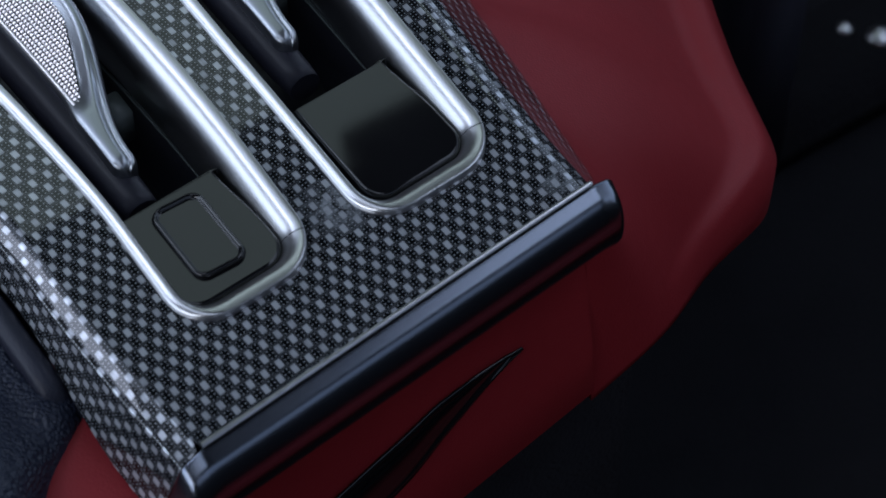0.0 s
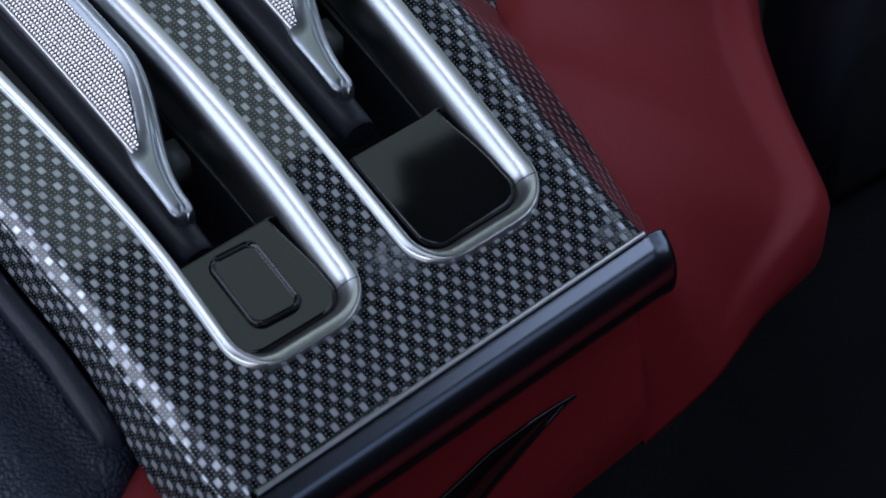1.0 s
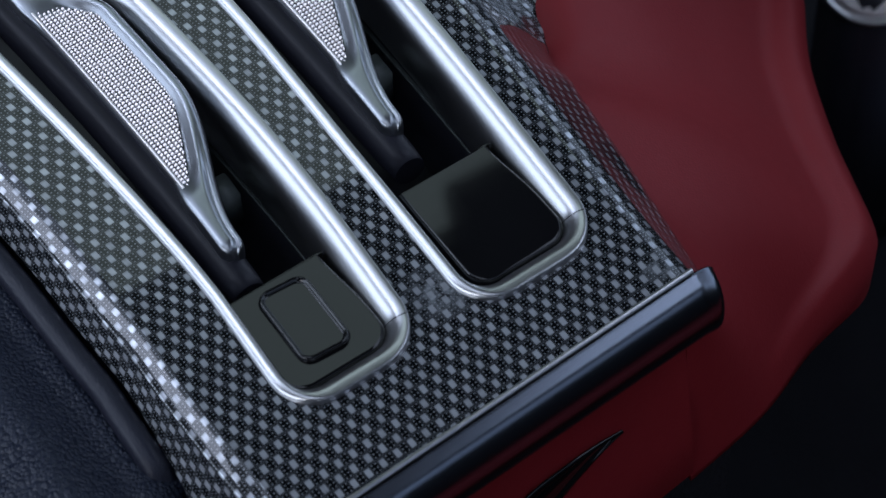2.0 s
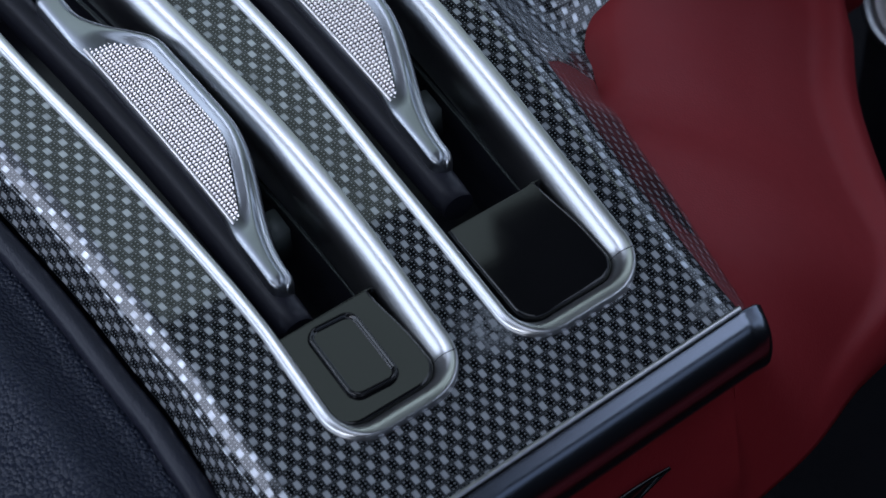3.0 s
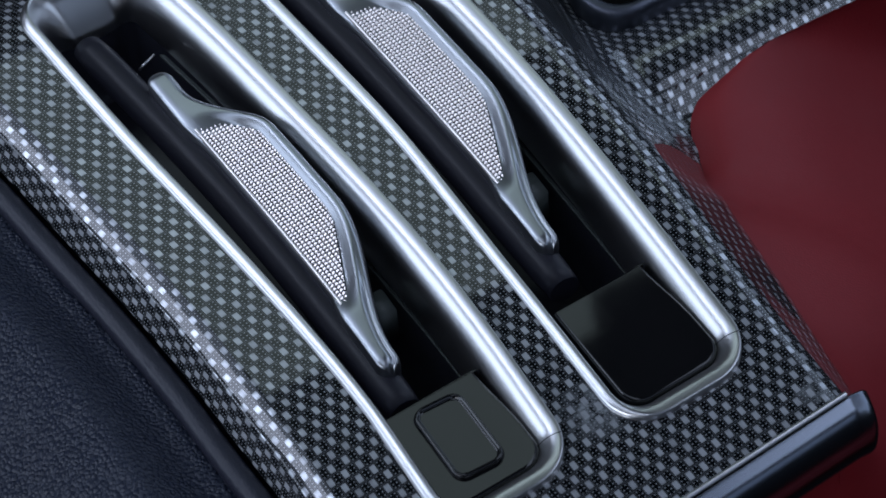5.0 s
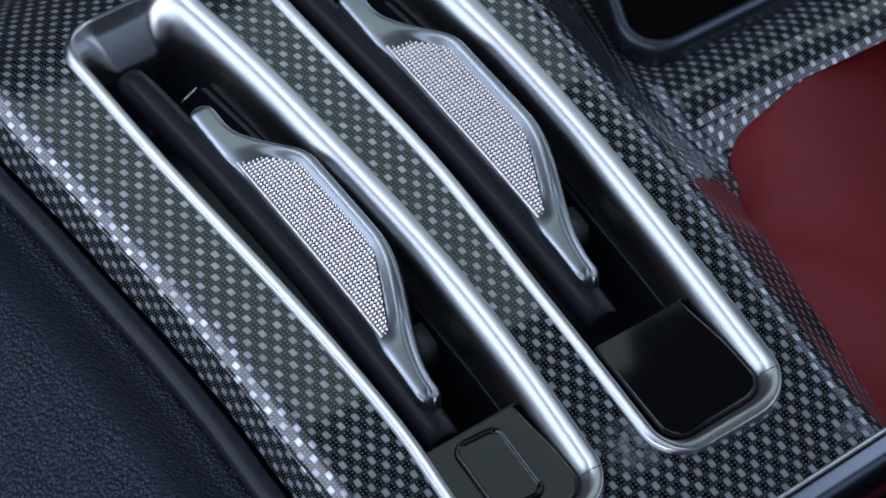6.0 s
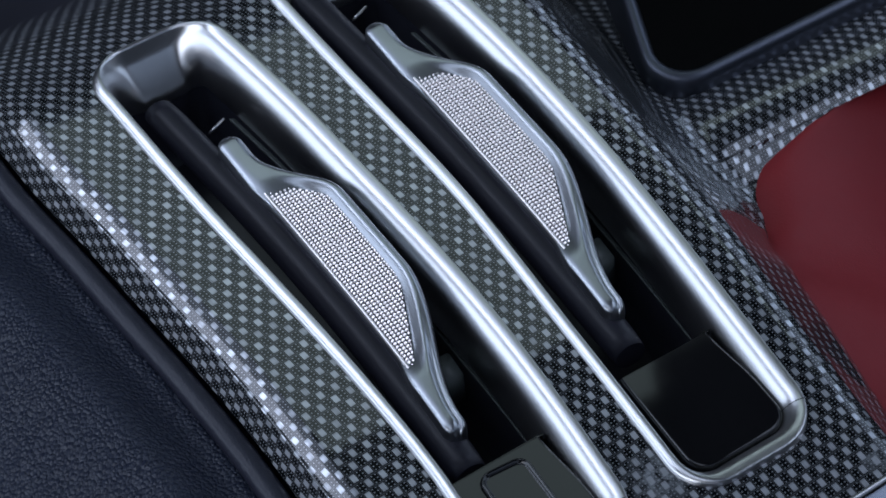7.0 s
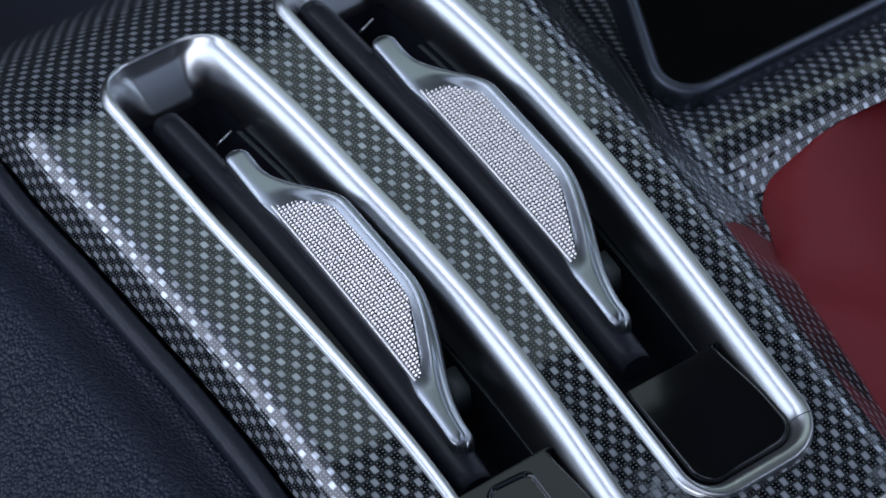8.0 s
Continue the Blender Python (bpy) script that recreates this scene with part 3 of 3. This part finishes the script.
paddle(0.0115, lambda y: 0.0519 + 0.0155 * y)


# ---- plates at the near end of the slots ----
def plate(a, b, button, near):
    name = "button_plate" if button else "sensor_plate"
    label = "glossy black plate with one oblong push button" if button else "plain glossy black plate set in the slot"
    ob = thing(name, label, "switch plate")
    outline = rounded_outline(0.0004 + a, 0.0288 + a, near + b, 0.0024 + b, 0.0065, 0.0006, 0.004)
    rows = []
    for s, v, ns, nv in outline:
        taper = 0.0018 * smoothstep(-0.02, 0.0024, v - b) * max(0.0, ns)
        rows.append([(s - taper - ns * d, v + 0.07 * (s - a - 0.014) - nv * d, z) for d, z in ((0.0, -0.0150), (0.0, -0.0030), (0.0004, -0.0024), (0.0010, -0.0020))])
    bm = grid(rows, closed_u=True)
    bm.verts.ensure_lookup_table()
    bm.faces.new([bm.verts[i * 4 + 3] for i in range(len(rows))])
    lean = Matrix.Translation((a + 0.015, b - 0.014, -0.002)) @ pose(0, 0, 0, -4.5, 0, 0) @ Matrix.Translation((-a - 0.015, -b + 0.014, 0.002))
    bmesh.ops.transform(bm, matrix=lean, verts=bm.verts)
    part("plate", bm, BLACK_GLOSS, ob)
    if button:
        outline = rounded_outline(0.0070 + a, 0.0206 + a, -0.0256 + b, -0.0012 + b, 0.0036, 0.0036, 0.004)
        rows = [[(s - ns * d, v - nv * d, z) for d, z in ((-0.0002, -0.0019), (0.0, -0.0012), (0.0004, -0.0005), (0.0008, -0.0006), (0.0011, -0.0013), (0.0015, -0.0016))] for s, v, ns, nv in outline]
        bm = grid(rows, closed_u=True)
        bm.verts.ensure_lookup_table()
        bm.faces.new([bm.verts[i * 6 + 5] for i in range(len(rows))])
        bmesh.ops.transform(bm, matrix=lean, verts=bm.verts)
        part("button", bm, BLACK_GLOSS, ob, "oblong button with a raised lip")
    return ob


plate(*PLATES[0], True, -0.0312)
plate(*PLATES[1], False, -0.0345)


# ---- metal bar along the near edge ----
def end_bar():
    bar = thing("edge_bar", "dark anodised metal bar with a bright upper lip", "trim bar")
    prof = [(0.0004, -0.002), (0.0002, 0.0002), (-0.0006, 0.0006)]
    for k in range(13):
        a = radians(84 - 150 * k / 12)
        prof.append((-0.0006 - 0.0080 * math.cos(a), -0.0106 + 0.0108 * math.sin(a)))
    prof += [(0.002, -0.0215)]
    rows = []
    s0, s1 = -0.0262, 0.1030
    for i in range(121):
        s = s0 + (s1 - s0) * i / 120
        e = min(1.0, (s1 - s) / 0.003)
        shrink = 1 - math.sqrt(max(0.0, 1 - (1 - e) ** 2))
        drop = left_fall(-0.0153 - s)
        rows.append([(s, front_edge(s) + y * (1 - 0.6 * shrink), z * (1 - 0.12 * shrink) - 0.0015 * shrink + drop - 0.25 * max(0.0, s - 0.0965)) for y, z in prof])
    bm = grid(rows, closed_v=True)
    n = len(prof)
    cap(bm, (0, n))
    cap(bm, (120 * n, n))
    part("bar", bm, DARK_METAL, bar)
    rows = []
    for i in range(41):
        s = -0.0153 + (0.0965 + 0.0153) * i / 40
        rows.append([(s, front_edge(s) + y, z) for y, z in ((0.0010, -0.0005), (0.0010, 0.0012), (0.0006, 0.0019), (-0.0001, 0.0019), (-0.0006, 0.0012))])
    part("bright_lip", grid(rows), CHROME, bar, "bright polished lip")
    return bar


end_bar()


# ---- red leather body below ----
def through_points(pts, n):
    """A smooth line of n points through a few control points."""
    out = []
    for i in range(n):
        t = i / (n - 1) * (len(pts) - 1)
        k = min(int(t), len(pts) - 2)
        f = t - k
        p = [Vector(pts[min(max(k + d, 0), len(pts) - 1)]) for d in (-1, 0, 1, 2)]
        out.append(0.5 * ((2 * p[1]) + (p[2] - p[0]) * f + (2 * p[0] - 5 * p[1] + 4 * p[2] - p[3]) * f * f + (3 * p[1] - p[0] - 3 * p[2] + p[3]) * f ** 3))
    return out


def console_body():
    body = thing("leather_surround", "red leather surround under the carbon console top", "leather trim")
    # front face
    rows = []
    for i in range(41):
        s = -0.036 + 0.134 * i / 40
        low = -0.099 + 0.145 * s
        rows.append([(s, front_edge(s) + 0.0035 + y, z) for y, z in ((0.006, -0.0195), (0.0005, -0.0205), (-0.0010, -0.0240), (-0.0014, -0.030), (-0.0045, -0.05), (-0.0075, low + 0.02), (-0.0095, low + 0.003), (-0.008, low), (0.05, low - 0.01))])
    part("front_cover", grid(rows), RED_LEATHER, body, "dark red leather front face")
    # side pad that slopes out and down, with a raised piped border
    top = through_points([(0.0980, -0.0500, -0.0185), (0.1060, -0.0475, -0.0185), (0.1088, -0.025, -0.0182), (0.1108, -0.008, -0.0182), (0.1126, 0.008, -0.0182), (0.1144, 0.022, -0.0205), (0.1195, 0.040, -0.0315), (0.1265, 0.053, -0.0400), (0.1330, 0.0690, -0.0395), (0.1470, 0.0785, -0.0400), (0.175, 0.0835, -0.0400), (0.25, 0.0840, -0.0400)], 89)
    low = through_points([(0.0980, -0.0585, -0.087), (0.124, -0.0540, -0.084), (0.150, -0.0440, -0.084), (0.1755, -0.0355, -0.086), (0.1870, -0.0300, -0.088), (0.1935, -0.022, -0.090), (0.1990, -0.006, -0.090), (0.2045, 0.011, -0.090), (0.2155, 0.037, -0.090), (0.2285, 0.058, -0.090), (0.244, 0.083, -0.090), (0.275, 0.086, -0.085)], 89)
    rows = []
    for i in range(89):
        side = smoothstep(8, 28, i)
        row = []
        for k in range(33):
            f = k / 32
            p = top[i].lerp(low[i], f)
            puff = (0.010 * math.sin(math.pi * min(1.0, f / 0.78)) * smoothstep(6, 22, i) + 0.010 * math.sqrt(max(0.0, 1 - (1 - min(1.0, f / 0.08)) ** 2)) * (1 - smoothstep(0.08, 0.55, f)) * smoothstep(44, 62, i))
            ridge = 0.0045 * math.exp(-((f - 0.86) / 0.05) ** 2) * side
            edge = -0.012 * smoothstep(0.94, 1.0, f) * side
            n = Vector((0.6, -0.2 * (1 - side), 0.75))
            row.append(p + n * (puff * 0.6 + ridge + edge))
        row.append(row[-1] + Vector((-0.01 * side, 0.01 + 0.03 * (1 - side), -0.004 - 0.026 * side)))
        rows.append(row)
    part("side_pad", grid(rows), RED_LEATHER, body, "red leather side pad with a raised border")
    # strip below the near flank
    rows = []
    for i in range(21):
        v = -0.10 + 0.085 * i / 20
        rows.append([(-0.0265 - 0.07 * k / 8, v, -0.0145 - 0.0015 * k - 0.004 * max(0.0, 1 - k / 1.5)) for k in range(9)])
    part("side_cover", grid(rows), RED_LEATHER, body, "red leather beside the armrest")
    # long pull recess in the front face
    rows = []
    for i in range(31):
        t = i / 30
        s = 0.0760 - 0.0775 * t
        mid = -0.0460 - 0.0083 * smoothstep(0.0, 0.55, t) - 0.018 * max(0.0, t - 0.35)
        half = 0.0078 * math.sin(min(1.0, t / 0.6) * math.pi / 2) ** 1.2
        y = front_edge(s) + 0.0030
        rows.append([(s, y + dy - 0.0014 - 0.155 * (-0.030 - mid - half * f), mid + half * f) for f, dy in ((1.06, -0.0002), (1.0, -0.0012), (0.9, -0.0008), (0.5, -0.0003), (0.0, -0.0002), (-0.5, -0.0003), (-0.9, -0.0008), (-1.0, -0.0012), (-1.06, -0.0002))])
    part("pull_recess", grid(rows), BLACK_GLOSS, body, "glossy black pull recess")
    return body


console_body()


def console_base():
    base = thing("pedestal_stand", "black carpeted pedestal that carries the console on the floor", "pedestal")
    part("column", box(-0.12, 0.145, -0.030, 0.30, -0.42, -0.10, 0.01), CARPET, base)
    part("riser", box(-0.045, 0.100, -0.040, 0.30, -0.10, -0.044, 0.004), BLACK_PLASTIC, base)
    return base


console_base()


# ---- navy armrest beside the console ----
def armrest():
    ob = thing("armrest", "navy black grained leather armrest pad beside the console", "armrest")
    rows = []
    for i in range(121):
        t = i / 120
        v = -0.034 + 0.374 * t
        row = []
        base = crease_s(max(v, -0.03)) - 0.0098
        for k in range(101):
            f = (k / 100) ** 1.5
            slant = -0.7 * 0.11 * f * max(0.0, 1 - t * 3) ** 2
            # a shallow dip beside the seam, then the swelling cushion
            q = 0.11 * f
            z = -0.0150 + 0.0028 * smoothstep(0.0, 0.010, q)
            over = max(0.0, q - 0.025)
            z += 0.0065 * smoothstep(0.011, 0.026, q) - 0.42 * over * over / (over + 0.006)
            z -= 0.010 * math.exp(-t / 0.006)
            z += 0.0009 * noise.noise((f * 9 + v * 12, v * 14, 0.3)) * smoothstep(0.08, 0.3, f)
            row.append((base - 0.11 * f + bend(base, v), v + slant, z))
        rows.append(row)
    part("pad", grid(rows), NAVY_LEATHER, ob)
    tube = []
    for i in range(121):
        v = -0.030 + 0.370 * i / 120
        base = crease_s(max(v, -0.03)) - 0.0098
        dip = 0.010 * math.exp(-i / 1.2)
        tube.append([(base - 0.0040 + bend(base, v) + 0.0034 * math.cos(2 * math.pi * k / 24), v, -0.0122 - dip + 0.0034 * math.sin(2 * math.pi * k / 24)) for k in range(24)])
    part("edge_roll", grid(tube, closed_v=True), NAVY_SMOOTH, ob, "smooth navy leather roll along the seam")
    rows = [[(x, y, -0.05 if k else z) for k in range(2)] for x, y, z in [r for r in rows[0]]]
    part("pad_end", grid(rows), NAVY_LEATHER, ob)
    return ob


armrest()


# ---- black panel with a silver rim on the far wing ----
def rimmed_panel():
    ob = thing("black_panel", "glossy black panel with a rounded silver rim in the carbon", "panel")
    outline = rounded_outline(0.0, 0.14, 0.0, 0.12, 0.019, 0.012, 0.006)
    turn = Matrix.Translation((0.1230, 0.1070, -0.0350)) @ Matrix(((1, 0.33, 0, 0), (0.04, 1, 0, 0), (0, 0, 1, 0), (0, 0, 0, 1)))
    rows = [[turn @ Vector((s - ns * d, v - nv * d, z)) for d, z in ((-0.001, -0.022), (0.0, 0.0), (0.0006, 0.0022), (0.0020, 0.0032), (0.0034, 0.0030), (0.0046, 0.0018), (0.0050, 0.0006))] for s, v, ns, nv in outline]
    part("rim", grid(rows, closed_u=True), RIM_SILVER, ob, "satin silver rim")
    rows = [[turn @ Vector((s - ns * d, v - nv * d, z)) for d, z in ((0.0042, 0.0004), (0.0054, 0.0004))] for s, v, ns, nv in outline]
    bm = grid(rows, closed_u=True)
    bm.verts.ensure_lookup_table()
    bm.faces.new([bm.verts[i * 2 + 1] for i in range(len(rows))])
    part("pane", bm, PANE_BLACK, ob, "black pane")
    return ob


rimmed_panel()


# ---- round metal knob far behind the pad ----
def knob():
    ob = thing("rotary_knob", "round satin metal knob on a black stalk", "knob")
    top = Vector((0.355, 0.166, -0.240))
    aim = Vector((-0.45, -0.46, 0.77)).to_track_quat("Z", "Y").to_matrix().to_4x4()
    turn = Matrix.Translation(top) @ aim
    n = 64

    def lathe(profile):
        rows = [[turn @ Vector((r * math.cos(2 * math.pi * k / n), r * math.sin(2 * math.pi * k / n), z)) for k in range(n)] for r, z in profile]
        bm = grid(rows, closed_v=True)
        cap(bm, ((len(profile) - 1) * n, n))
        return bm

    part("ring", lathe(((0.0235, -0.012), (0.0245, -0.002), (0.0242, 0.001), (0.0232, 0.002), (0.0222, 0.0016), (0.0212, 0.0002), (0.0205, 0.0001))), CHROME, ob, "satin metal ring")
    part("face", lathe(((0.0205, -0.002), (0.0202, 0.0012), (0.0192, 0.0016), (0.0185, 0.0016), (0.017, 0.0012))), GRIP_METAL, ob, "pale metal face")
    bm = box(top.x - 0.012, top.x + 0.02, top.y - 0.012, top.y + 0.02, -0.42, top.z - 0.004, 0.003)
    part("stalk", bm, BLACK_PLASTIC, ob, "black stalk")
    return ob


knob()


# ---- unseen red seat cushion off the console's end, added for the metal bar's reflection ----
def reflected_seat():
    ob = thing("reflected_seat", "unseen red leather seat cushion, added for its reflection in the bar", "seat", at=(0.10, -0.36, -0.42))
    part("cushion", box(-0.40, 0.50, -0.12, 0.13, 0.10, 0.24, 0.03), RED_LEATHER, ob)
    part("base", box(-0.36, 0.46, -0.11, 0.10, 0.0, 0.11, 0.01), BLACK_PLASTIC, ob, "black plastic seat base")
    return ob


reflected_seat()


# ---- seat rail on the floor ----
def seat_rail():
    ob = thing("seat_rail", "black seat rail with two bright bolts on the floor", "seat rail", at=(0.4455, 0.1850, -0.42))
    bm = box(-0.09, 0.30, -0.03, 0.03, 0.0, 0.018, 0.004)
    part("rail", bm, CARPET, ob)
    for x, y, r in ((0.0062, -0.0031, 0.0070), (-0.0038, 0.0101, 0.0042)):
        bm = bmesh.new()
        bmesh.ops.create_uvsphere(bm, u_segments=16, v_segments=8, radius=r)
        for v in bm.verts:
            v.co = Vector((v.co.x + x, v.co.y + y, 0.0175 + max(-0.001, v.co.z) * 0.7))
        part("bolt", bm, CHROME, ob, "bright domed bolt")
    return ob


seat_rail()
